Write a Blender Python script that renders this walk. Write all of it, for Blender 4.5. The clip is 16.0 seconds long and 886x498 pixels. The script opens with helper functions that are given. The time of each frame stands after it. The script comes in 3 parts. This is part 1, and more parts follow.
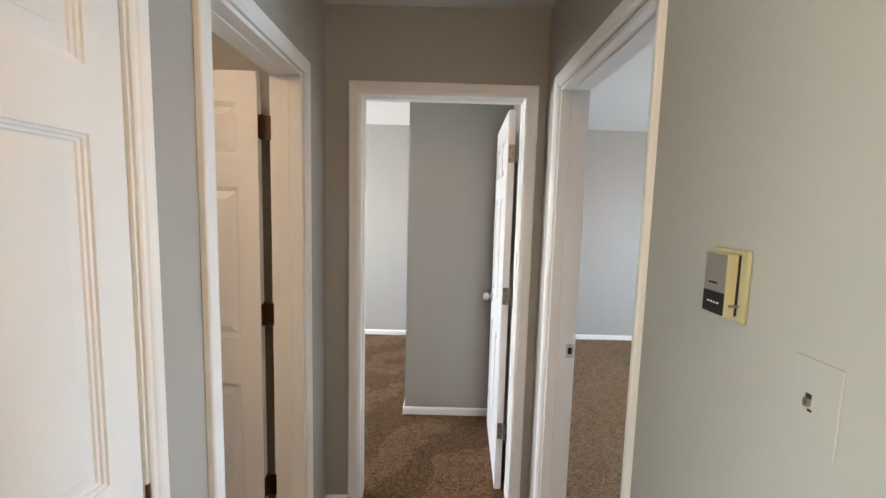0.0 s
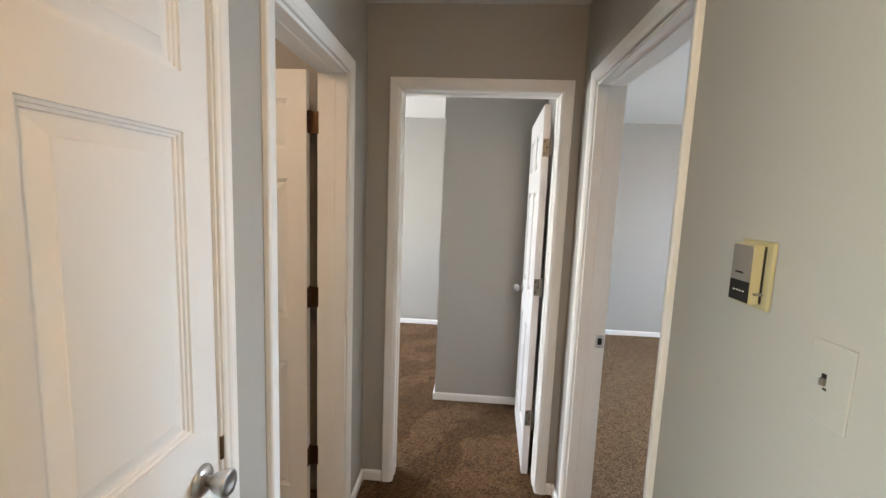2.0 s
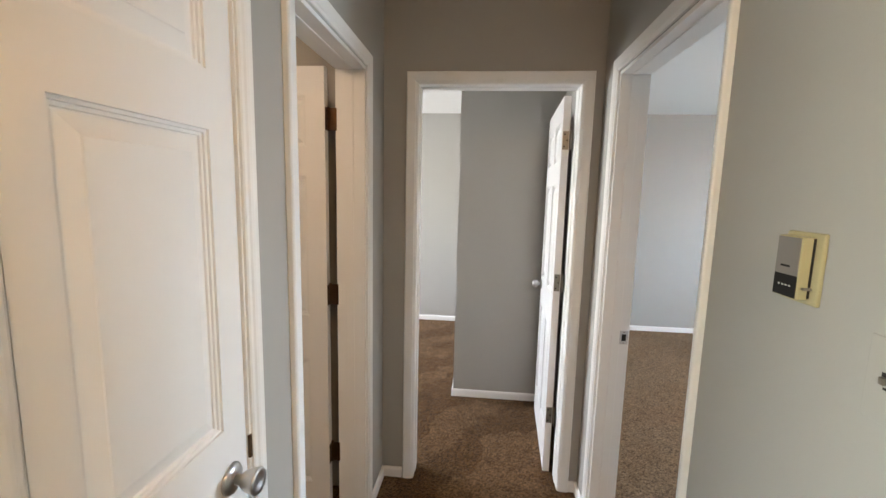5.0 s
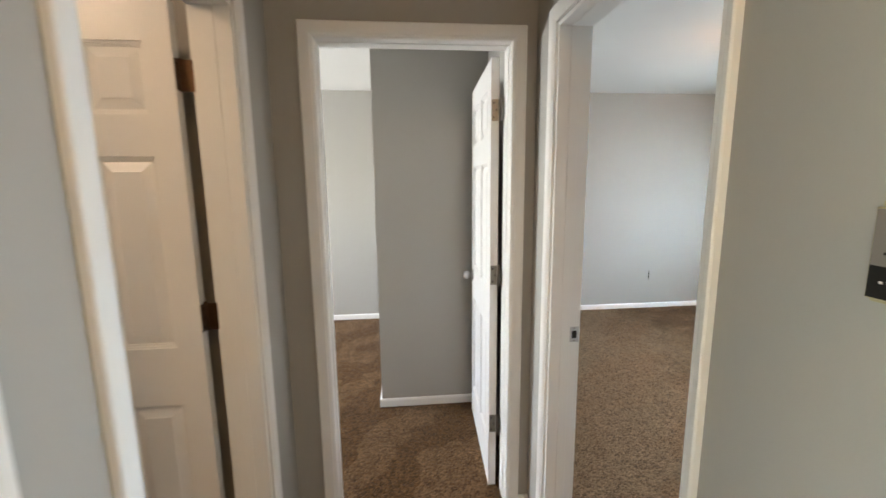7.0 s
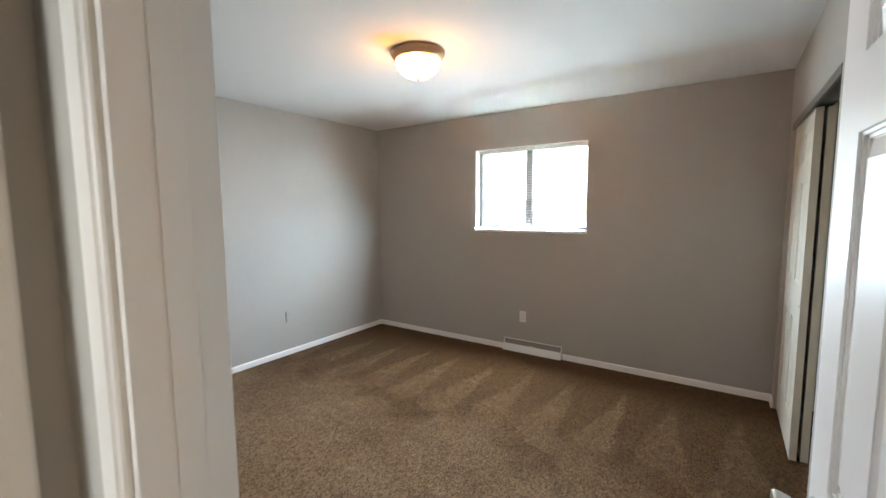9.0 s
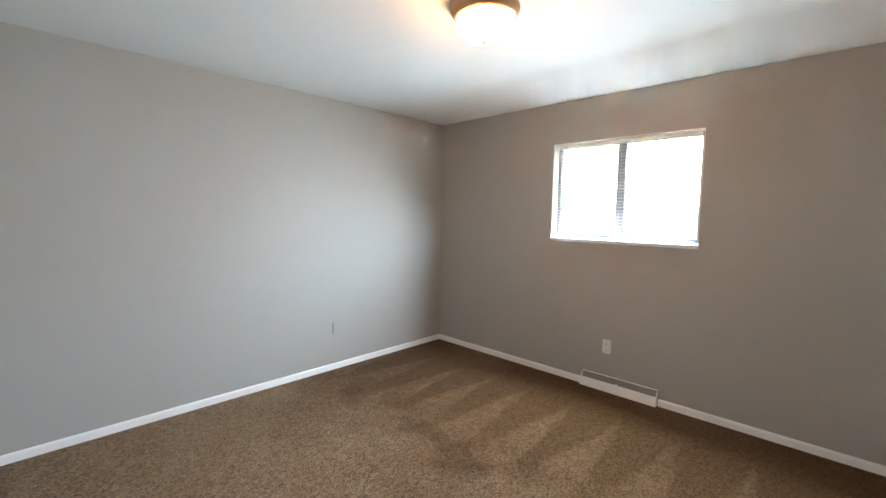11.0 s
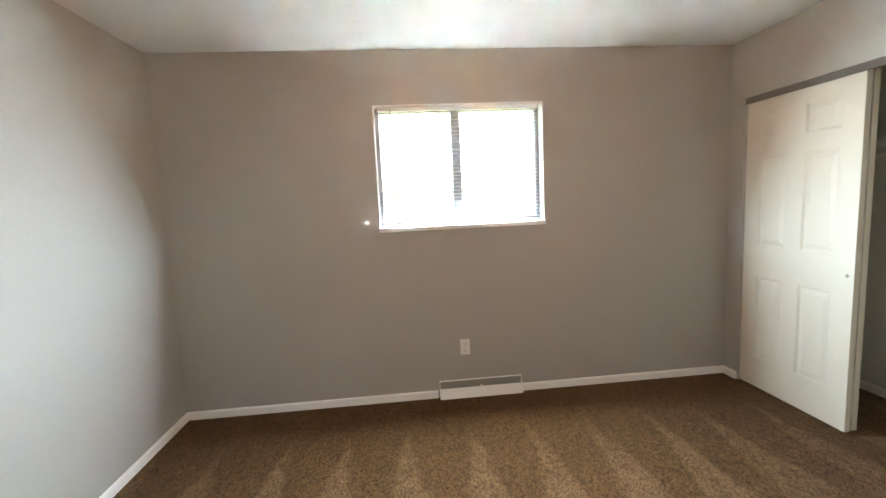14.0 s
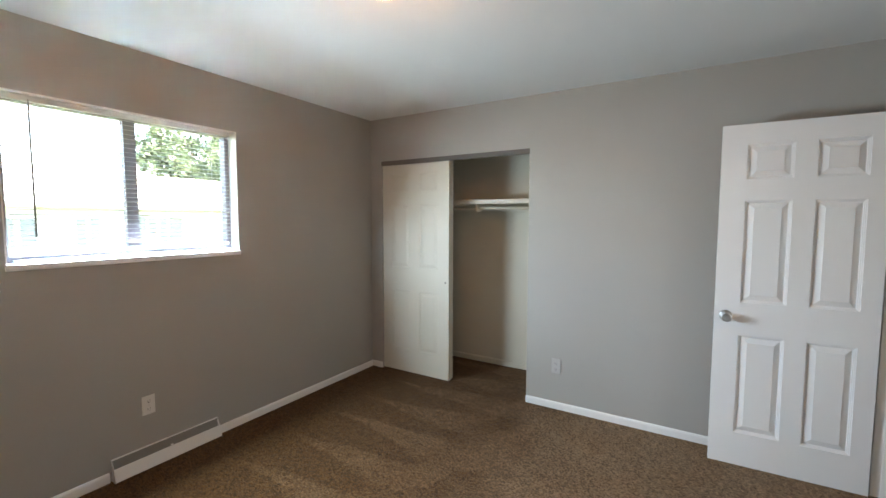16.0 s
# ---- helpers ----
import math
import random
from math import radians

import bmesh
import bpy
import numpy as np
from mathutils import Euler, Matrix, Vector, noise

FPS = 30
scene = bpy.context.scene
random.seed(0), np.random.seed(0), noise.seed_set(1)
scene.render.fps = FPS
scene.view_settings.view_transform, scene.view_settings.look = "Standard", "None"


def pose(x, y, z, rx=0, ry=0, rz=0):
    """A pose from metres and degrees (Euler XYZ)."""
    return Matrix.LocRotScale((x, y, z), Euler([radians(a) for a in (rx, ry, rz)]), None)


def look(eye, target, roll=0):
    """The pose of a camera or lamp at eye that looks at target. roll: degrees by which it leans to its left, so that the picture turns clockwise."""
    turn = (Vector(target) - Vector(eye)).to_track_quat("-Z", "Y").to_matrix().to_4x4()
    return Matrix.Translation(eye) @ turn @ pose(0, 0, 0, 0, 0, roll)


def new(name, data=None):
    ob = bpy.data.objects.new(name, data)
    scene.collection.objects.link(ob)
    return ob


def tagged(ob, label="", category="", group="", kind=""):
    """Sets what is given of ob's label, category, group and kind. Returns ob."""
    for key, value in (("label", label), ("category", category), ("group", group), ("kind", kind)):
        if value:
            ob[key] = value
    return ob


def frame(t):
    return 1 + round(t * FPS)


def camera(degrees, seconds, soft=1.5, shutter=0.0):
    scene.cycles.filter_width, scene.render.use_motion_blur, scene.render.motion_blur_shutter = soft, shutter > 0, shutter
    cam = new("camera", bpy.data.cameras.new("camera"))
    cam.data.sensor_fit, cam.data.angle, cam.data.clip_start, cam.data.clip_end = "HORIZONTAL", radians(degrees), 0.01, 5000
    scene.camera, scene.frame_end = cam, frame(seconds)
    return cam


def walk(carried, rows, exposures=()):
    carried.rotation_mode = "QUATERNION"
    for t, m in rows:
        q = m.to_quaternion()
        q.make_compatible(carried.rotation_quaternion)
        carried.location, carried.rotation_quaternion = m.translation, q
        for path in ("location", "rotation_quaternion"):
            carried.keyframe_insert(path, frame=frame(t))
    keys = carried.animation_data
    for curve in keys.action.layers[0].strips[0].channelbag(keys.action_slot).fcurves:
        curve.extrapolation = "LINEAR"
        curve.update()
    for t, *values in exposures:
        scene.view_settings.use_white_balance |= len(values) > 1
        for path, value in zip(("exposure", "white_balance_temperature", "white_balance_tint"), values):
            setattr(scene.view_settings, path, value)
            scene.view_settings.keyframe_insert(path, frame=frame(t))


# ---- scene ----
cam = camera(93.6, 16.0, soft=1.5, shutter=0.3)
PATH = [
    (0, (0.219, 0.236, 1.542), (0.232, 2.225, 1.336), 1.5),
    (0.5, (0.223, 0.226, 1.543), (0.193, 2.214, 1.323), 1.6),
    (1, (0.223, 0.199, 1.54), (0.153, 2.184, 1.31), 1.9),
    (1.5, (0.199, 0.172, 1.541), (0.109, 2.155, 1.301), 2.1),
    (2, (0.195, 0.158, 1.538), (0.071, 2.139, 1.293), 2.2),
    (2.5, (0.197, 0.158, 1.538), (0.033, 2.134, 1.284), 2.2),
    (3, (0.194, 0.162, 1.534), (-0.007, 2.135, 1.275), 2.1),
    (5.5, (0.141, 0.183, 1.535), (-0.026, 2.157, 1.264), 0.8),
    (6, (0.110, 0.204, 1.537), (0.039, 2.181, 1.245), 0.3),
    (6.5, (0.096, 0.284, 1.52), (0.133, 2.26, 1.215), -0.1),
    (7, (0.154, 0.527, 1.511), (0.344, 2.492, 1.19), -0.6),
    (7.5, (0.232, 0.809, 1.501), (0.83, 2.693, 1.194), -0.6),
    (8, (0.282, 1.171, 1.497), (1.453, 2.767, 1.215), -0.2),
    (8.5, (0.398, 1.368, 1.502), (1.929, 2.629, 1.242), -0.2),
    (9, (0.519, 1.425, 1.48), (2.164, 2.546, 1.285), -0.4),
    (9.5, (0.66, 1.495, 1.46), (2.314, 2.607, 1.289), -0.4),
    (10, (0.822, 1.579, 1.468), (2.368, 2.835, 1.287), -0.3),
    (10.2, (0.88, 1.589, 1.462), (2.286, 3.003, 1.297), -0.2),
    (12.3, (1.233, 2.302, 1.447), (2.749, 3.59, 1.246), 2.9),
    (12.5, (1.292, 2.414, 1.429), (2.854, 3.645, 1.216), 1.0),
    (13, (1.336, 2.764, 1.43), (3.097, 3.698, 1.265), 0.2),
    (13.5, (1.356, 3.179, 1.454), (3.336, 3.404, 1.28), -0.2),
    (14, (1.515, 3.479, 1.424), (3.494, 3.3, 1.199), -2.7),
    (14.5, (1.663, 3.759, 1.475), (3.553, 3.131, 1.286), -1.9),
    (15, (1.686, 4.083, 1.472), (3.168, 2.758, 1.255), -1.7),
    (15.5, (1.636, 4.215, 1.478), (2.776, 2.582, 1.301), -0.4),
    (16, (1.65, 4.231, 1.48), (2.69, 2.528, 1.339), 0.1),
]
EXPOSURES = [(0.0, 4.38, 6950, 14), (3.0, 4.3, 7150, 14), (5.6, 4.33, 7000, 14), (6.6, 4.34, 6800, 13), (7.4, 4.2, 7700, 11), (8.2, 4.2, 7350, 11), (9.0, 4.12, 7150, 11), (9.6, 4.12, 7100, 11), (10.2, 4.34, 7050, 11),
             (12.5, 4.3, 6950, 11), (13.0, 4.34, 7100, 11), (14.2, 4.5, 7500, 11), (15.2, 4.42, 7050, 11), (16.0, 3.87, 7100, 11)]
walk(cam, [(t, look(eye, target, roll)) for t, eye, target, roll in PATH], EXPOSURES)

# ---- world, sun and large lights ----
SUN_ELEV, SUN_AZ = 56.0, 192.0           # degrees; azimuth clockwise from +y
world = bpy.data.worlds.new("sky")
scene.world = world
world.use_nodes = True
wn = world.node_tree.nodes
sky = wn.new("ShaderNodeTexSky")
sky.sky_type = "NISHITA"
sky.sun_disc = False
sky.sun_elevation = radians(SUN_ELEV)
sky.sun_rotation = radians(SUN_AZ)
wn["Background"].inputs["Strength"].default_value = 0.15
world.node_tree.links.new(sky.outputs["Color"], wn["Background"].inputs["Color"])

sun_data = bpy.data.lights.new("sun", "SUN")
sun_data.energy, sun_data.angle, sun_data.color = 5.0, radians(0.5), (1.0, 0.95, 0.88)
sun = new("sun", sun_data)
az, el = radians(SUN_AZ), radians(SUN_ELEV)
sun_dir = Vector((math.sin(az) * math.cos(el), math.cos(az) * math.cos(el), math.sin(el)))
sun.matrix_world = look(sun_dir * 30, (0, 0, 0))


def area(name, centre, target, w, h, watts, colour):
    d = bpy.data.lights.new(name, "AREA")
    d.shape, d.size, d.size_y, d.energy, d.color = "RECTANGLE", w, h, watts, colour
    ob = new(name, d)
    ob.matrix_world = look(centre, target)
    return ob


# daylight through the windows of the rooms next door
area("daylight_far_room", (-3.28, 4.0, 1.55), (0, 4.0, 1.45), 1.6, 1.1, 9.0, (0.82, 0.91, 1.0))
area("daylight_living_room", (-3.49, -2.1, 1.45), (0, -1.2, 1.4), 2.4, 1.4, 7.6, (0.80, 1.0, 1.0))
# daylight in the bedroom window's opening, under the blind: sky, and light from the sunlit ground
area("daylight_window_foot", (4.403, 3.064, 1.291), (3.403, 3.064, 0.65), 1.08, 0.04, 7.2, (0.56, 0.78, 1.0))
area("sunlit_ground_light", (4.402, 3.064, 1.318), (3.402, 3.064, 1.30), 1.08, 0.012, 0.55, (1.0, 0.92, 0.80))
# the sky light of the bedroom window, sampled through its opening
portal = area("bedroom_window_portal", (4.60, 3.064, 1.666), (0, 3.064, 1.666), 1.16, 0.83, 1.0, (1, 1, 1))
portal.data.cycles.is_portal = True


# ---- materials ----
def mat(name, rough=0.5, metal=0.0, spec=0.5):
    m = bpy.data.materials.new(name)
    m.use_nodes = True
    b = m.node_tree.nodes["Principled BSDF"]
    b.inputs["Roughness"].default_value = rough
    b.inputs["Metallic"].default_value = metal
    b.inputs["Specular IOR Level"].default_value = spec
    return m, m.node_tree, b


def node(nt, kind, **values):
    n = nt.nodes.new(kind)
    for k, v in values.items():
        n.inputs[k.replace("_", " ")].default_value = v
    return n


def math_node(nt, op, a, b=None, c=None, clamp=False):
    n = nt.nodes.new("ShaderNodeMath")
    n.operation, n.use_clamp = op, clamp
    for i, v in enumerate((a, b, c)):
        if v is None:
            continue
        if isinstance(v, (int, float)):
            n.inputs[i].default_value = v
        else:
            nt.links.new(v, n.inputs[i])
    return n.outputs[0]


def mix_colour(nt, fac, a, b):
    n = nt.nodes.new("ShaderNodeMix")
    n.data_type = "RGBA"
    for sock, v in ((n.inputs["Factor"], fac), (n.inputs["A"], a), (n.inputs["B"], b)):
        if isinstance(v, (int, float)):
            sock.default_value = v
        elif isinstance(v, tuple):
            sock.default_value = (*v, 1)
        else:
            nt.links.new(v, sock)
    return n.outputs["Result"]


def noise_tex(nt, vec, scale, detail=3.0, rough=0.5, dist=0.0):
    n = node(nt, "ShaderNodeTexNoise", Scale=scale, Detail=detail, Roughness=rough, Distortion=dist)
    nt.links.new(vec, n.inputs["Vector"])
    return n.outputs["Fac"]


def bump(nt, b, height, strength, distance):
    n = node(nt, "ShaderNodeBump", Strength=strength, Distance=distance)
    nt.links.new(height, n.inputs["Height"])
    nt.links.new(n.outputs["Normal"], b.inputs["Normal"])


def painted(name, colour, rough, vary=0.05, grain=180.0, relief=0.25, deep=0.0006, stain=0.0):
    """Paint with roller or brush relief, faint patches and a few scuffs."""
    m, nt, b = mat(name, rough, 0.0, 0.35)
    vec = nt.nodes.new("ShaderNodeTexCoord").outputs["Object"]
    big = noise_tex(nt, vec, 1.3, 4.0, 0.55)
    mid = noise_tex(nt, vec, 9.0, 4.0, 0.6)
    fac = math_node(nt, "ADD", math_node(nt, "MULTIPLY", big, 0.6), math_node(nt, "MULTIPLY", mid, 0.4))
    dark = tuple(c * (1 - vary * 2) for c in colour)
    light = tuple(min(1.0, c * (1 + vary)) for c in colour)
    col = mix_colour(nt, fac, dark, light)
    if stain:
        spots = math_node(nt, "MULTIPLY", math_node(nt, "SUBTRACT", noise_tex(nt, vec, 5.0, 6.0, 0.7, 0.6), 0.60, clamp=True), 4.0, clamp=True)
        col = mix_colour(nt, math_node(nt, "MULTIPLY", spots, stain), col, tuple(c * 0.62 for c in colour))
    nt.links.new(col, b.inputs["Base Color"])
    fine = noise_tex(nt, vec, grain, 2.0, 0.6)
    h = math_node(nt, "ADD", fine, math_node(nt, "MULTIPLY", mid, 0.6))
    bump(nt, b, h, relief, deep)
    rr = math_node(nt, "ADD", math_node(nt, "MULTIPLY", mid, 0.16), rough - 0.08)
    nt.links.new(rr, b.inputs["Roughness"])
    return m


def metal_mat(name, colour, rough, vary=0.25, scale=60.0):
    m, nt, b = mat(name, rough, 1.0)
    vec = nt.nodes.new("ShaderNodeTexCoord").outputs["Object"]
    n1 = noise_tex(nt, vec, scale, 4.0, 0.65)
    nt.links.new(mix_colour(nt, n1, tuple(c * (1 - vary) for c in colour), colour), b.inputs["Base Color"])
    nt.links.new(math_node(nt, "ADD", math_node(nt, "MULTIPLY", n1, 0.2), rough - 0.1), b.inputs["Roughness"])
    return m


WALL = painted("greige_wall_paint", (0.390, 0.374, 0.344), 0.62, 0.02, 230.0, 0.22, 0.0005, 0.05)
CEIL = painted("white_ceiling_paint", (0.72, 0.715, 0.70), 0.85, 0.02, 120.0, 0.35, 0.001)
TRIM = painted("white_gloss_trim_paint", (0.82, 0.81, 0.79), 0.42, 0.015, 90.0, 0.10, 0.0003, 0.04)
DOOR = painted("white_door_paint", (0.80, 0.79, 0.78), 0.34, 0.02, 110.0, 0.12, 0.0003, 0.05)
CREAM = painted("cream_door_paint", (0.66, 0.62, 0.53), 0.45, 0.03, 110.0, 0.12, 0.0003, 0.08)
CLOSET = painted("cream_closet_paint", (0.62, 0.58, 0.49), 0.7, 0.04, 200.0, 0.25, 0.0005, 0.08)
PLATE = painted("white_plastic", (0.76, 0.75, 0.72), 0.35, 0.02, 60.0, 0.02, 0.0002)
FADED = painted("grey_painted_plastic", (0.46, 0.45, 0.43), 0.45, 0.02, 60.0, 0.02, 0.0002)
BEIGE = painted("aged_beige_plastic", (0.42, 0.37, 0.215), 0.42, 0.04, 60.0, 0.04, 0.0002, 0.08)
SILVER = painted("grey_printed_panel", (0.21, 0.19, 0.175), 0.45, 0.03, 90.0, 0.02, 0.0002)
BLACK = painted("black_plastic", (0.010, 0.009, 0.009), 0.8, 0.03, 90.0, 0.02, 0.0002)
VOID = painted("dark_recess", (0.02, 0.018, 0.016), 0.9, 0.03, 90.0, 0.02, 0.0002)
NICKEL = metal_mat("satin_nickel", (0.60, 0.59, 0.58), 0.34)
BRONZE = metal_mat("aged_bronze", (0.14, 0.078, 0.044), 0.45, 0.4, 90.0)
TARNISH = metal_mat("tarnished_nickel", (0.34, 0.31, 0.27), 0.4, 0.35, 70.0)
PAN = metal_mat("brushed_bronze_pan", (0.56, 0.37, 0.23), 0.5, 0.25, 40.0)
ALU = painted("dark_bronze_aluminium", (0.33, 0.31, 0.33), 0.4, 0.05, 60.0, 0.05, 0.0002)
TRACK = painted("brown_track_paint", (0.13, 0.115, 0.10), 0.45, 0.08, 60.0, 0.05, 0.0003)
GRILLE = painted("grey_register_enamel", (0.26, 0.25, 0.23), 0.45, 0.05, 60.0, 0.05, 0.0003, 0.1)
SLAT = painted("white_blind_enamel", (0.74, 0.74, 0.74), 0.55, 0.02, 40.0, 0.03, 0.0002)


def carpet_mat():
    """Brown cut-pile carpet, speckled, with the wedge-shaped tracks of a vacuum cleaner."""
    m, nt, b = mat("brown_carpet_pile", 0.95, 0.0, 0.1)
    b.inputs["Sheen Weight"].default_value = 0.08
    b.inputs["Sheen Roughness"].default_value = 0.45
    b.inputs["Sheen Tint"].default_value = (1.0, 0.9, 0.8, 1)
    vec = nt.nodes.new("ShaderNodeTexCoord").outputs["Object"]
    sep = nt.nodes.new("ShaderNodeSeparateXYZ")
    nt.links.new(vec, sep.inputs[0])
    x, y = sep.outputs[0], sep.outputs[1]
    tuft = node(nt, "ShaderNodeTexVoronoi", Scale=130.0)
    nt.links.new(vec, tuft.inputs["Vector"])
    speck = nt.nodes.new("ShaderNodeSeparateColor")
    nt.links.new(tuft.outputs["Color"], speck.inputs[0])
    mid = noise_tex(nt, vec, 45.0, 3.0, 0.7)
    big = noise_tex(nt, vec, 2.2, 4.0, 0.6, 0.5)
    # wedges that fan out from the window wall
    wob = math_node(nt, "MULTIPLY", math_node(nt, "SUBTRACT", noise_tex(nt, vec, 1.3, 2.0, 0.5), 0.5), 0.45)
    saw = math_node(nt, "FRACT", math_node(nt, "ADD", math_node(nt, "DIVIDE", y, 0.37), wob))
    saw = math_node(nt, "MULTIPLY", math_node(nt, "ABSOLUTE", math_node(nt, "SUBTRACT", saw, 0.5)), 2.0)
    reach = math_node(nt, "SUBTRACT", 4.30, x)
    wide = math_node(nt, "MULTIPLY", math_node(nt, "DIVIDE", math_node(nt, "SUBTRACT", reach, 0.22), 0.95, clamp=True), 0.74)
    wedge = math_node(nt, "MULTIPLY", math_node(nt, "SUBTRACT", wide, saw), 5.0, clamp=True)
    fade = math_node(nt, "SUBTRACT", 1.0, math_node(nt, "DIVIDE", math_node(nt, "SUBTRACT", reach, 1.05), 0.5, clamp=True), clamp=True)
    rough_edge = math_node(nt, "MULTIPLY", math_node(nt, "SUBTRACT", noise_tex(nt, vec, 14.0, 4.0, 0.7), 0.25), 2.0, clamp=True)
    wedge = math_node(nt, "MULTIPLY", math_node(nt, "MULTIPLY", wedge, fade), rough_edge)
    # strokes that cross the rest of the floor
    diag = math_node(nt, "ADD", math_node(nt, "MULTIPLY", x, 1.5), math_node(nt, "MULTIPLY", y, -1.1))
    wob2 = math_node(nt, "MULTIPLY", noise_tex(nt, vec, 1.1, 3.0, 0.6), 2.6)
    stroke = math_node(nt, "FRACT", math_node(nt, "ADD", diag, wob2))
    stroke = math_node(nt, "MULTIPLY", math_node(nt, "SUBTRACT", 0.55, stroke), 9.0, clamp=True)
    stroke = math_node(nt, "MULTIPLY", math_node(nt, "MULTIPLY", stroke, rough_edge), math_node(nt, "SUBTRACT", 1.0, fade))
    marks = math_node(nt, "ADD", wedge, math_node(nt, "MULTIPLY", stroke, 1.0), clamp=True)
    fac = math_node(nt, "ADD", math_node(nt, "MULTIPLY", speck.outputs[0], 0.55), math_node(nt, "MULTIPLY", mid, 0.45))
    fac = math_node(nt, "MULTIPLY", math_node(nt, "SUBTRACT", fac, 0.2), 1.6, clamp=True)
    base = mix_colour(nt, fac, (0.028, 0.0118, 0.0034), (0.140, 0.069, 0.0245))
    base = mix_colour(nt, math_node(nt, "MULTIPLY", math_node(nt, "SUBTRACT", big, 0.35), 0.55, clamp=True), base, (0.044, 0.022, 0.008))
    # paler, greyer pile on the door side: light and sheen put into the colour
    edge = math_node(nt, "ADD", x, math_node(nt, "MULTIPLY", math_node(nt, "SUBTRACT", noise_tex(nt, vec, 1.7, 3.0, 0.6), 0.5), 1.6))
    lit_zone = math_node(nt, "DIVIDE", math_node(nt, "SUBTRACT", 3.0, edge), 0.9, clamp=True)
    lit_zone = math_node(nt, "MULTIPLY", lit_zone, math_node(nt, "MULTIPLY", math_node(nt, "SUBTRACT", x, 0.8), 6.0, clamp=True))
    lit_zone_pile = mix_colour(nt, fac, (0.084, 0.052, 0.029), (0.37, 0.245, 0.146))
    base = mix_colour(nt, math_node(nt, "MULTIPLY", lit_zone, 0.82), base, lit_zone_pile)
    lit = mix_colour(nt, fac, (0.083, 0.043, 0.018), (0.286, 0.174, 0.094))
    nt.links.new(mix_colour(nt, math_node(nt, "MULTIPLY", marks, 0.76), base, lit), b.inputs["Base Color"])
    h = math_node(nt, "ADD", math_node(nt, "MULTIPLY", tuft.outputs["Distance"], -1.0), math_node(nt, "MULTIPLY", mid, 1.2))
    bump(nt, b, h, 0.9, 0.006)
    return m


CARPET = carpet_mat()


def glass_mat():
    m, nt, b = mat("window_glass", 0.02)
    b.inputs["Transmission Weight"].default_value = 1.0
    b.inputs["IOR"].default_value = 1.05
    b.inputs["Base Color"].default_value = (0.95, 0.97, 0.97, 1)
    return m


GLASS = glass_mat()


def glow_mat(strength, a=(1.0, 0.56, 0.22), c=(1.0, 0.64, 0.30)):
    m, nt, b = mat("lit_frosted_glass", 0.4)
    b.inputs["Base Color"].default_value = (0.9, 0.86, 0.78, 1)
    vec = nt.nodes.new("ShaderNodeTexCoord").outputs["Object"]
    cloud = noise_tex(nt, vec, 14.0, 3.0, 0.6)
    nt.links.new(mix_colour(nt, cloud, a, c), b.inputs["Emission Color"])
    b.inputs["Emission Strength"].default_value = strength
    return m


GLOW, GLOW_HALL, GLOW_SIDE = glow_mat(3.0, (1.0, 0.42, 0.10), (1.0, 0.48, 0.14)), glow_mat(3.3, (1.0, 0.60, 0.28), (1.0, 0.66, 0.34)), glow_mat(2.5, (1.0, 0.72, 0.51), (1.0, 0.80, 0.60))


# ---- mesh helpers ----
def part(name, bm, material, parent=None, label="", m=None, smooth=False):
    me = bpy.data.meshes.new(name)
    bmesh.ops.recalc_face_normals(bm, faces=bm.faces[:])
    bm.to_mesh(me)
    bm.free()
    me.materials.append(material)
    if smooth:
        for p in me.polygons:
            p.use_smooth = True
    ob = new(name, me)
    if parent is not None:
        ob.parent = parent
    if m is not None:
        ob.matrix_basis = m
    if label:
        tagged(ob, label)
    return ob


def box(bm, x0, x1, y0, y1, z0, z1, bevel=0.0):
    v = [bm.verts.new((x, y, z)) for z in (z0, z1) for y in (y0, y1) for x in (x0, x1)]
    fs = [bm.faces.new([v[i] for i in q]) for q in ((0, 2, 3, 1), (4, 5, 7, 6), (0, 1, 5, 4), (2, 6, 7, 3), (0, 4, 6, 2), (1, 3, 7, 5))]
    if bevel:
        es = list({e for f in fs for e in f.edges})
        bmesh.ops.bevel(bm, geom=es, offset=bevel, segments=2, affect="EDGES", profile=0.5)
    return bm


def boxes(*bs, bevel=0.0):
    bm = bmesh.new()
    for b in bs:
        box(bm, *b, bevel=bevel)
    return bm


def lathe(profile, seg=28, axis="z"):
    """A body turned about an axis from (radius, height) pairs."""
    bm = bmesh.new()
    rings = []
    for r, h in profile:
        ring = []
        for i in range(seg):
            a = 2 * math.pi * i / seg
            c, s = r * math.cos(a), r * math.sin(a)
            ring.append(bm.verts.new({"z": (c, s, h), "x": (h, c, s), "y": (c, h, s)}[axis]))
        rings.append(ring)
    for a, b in zip(rings, rings[1:]):
        for i in range(seg):
            j = (i + 1) % seg
            bm.faces.new((a[i], a[j], b[j], b[i]))
    bm.faces.new(rings[0])
    bm.faces.new(rings[-1])
    return bm


def prism(profile, length, axis="y"):
    """A closed section swept along an axis, from 0 to length."""
    bm = bmesh.new()
    ends = []
    for t in (0, length):
        ends.append([bm.verts.new({"y": (p, t, q), "x": (t, p, q), "z": (p, q, t)}[axis]) for p, q in profile])
    n = len(profile)
    for i in range(n):
        j = (i + 1) % n
        bm.faces.new((ends[0][i], ends[0][j], ends[1][j], ends[1][i]))
    bm.faces.new(ends[0])
    bm.faces.new(ends[1])
    return bm


def structure(ob, label, category):
    return tagged(ob, label, category, kind="structure")


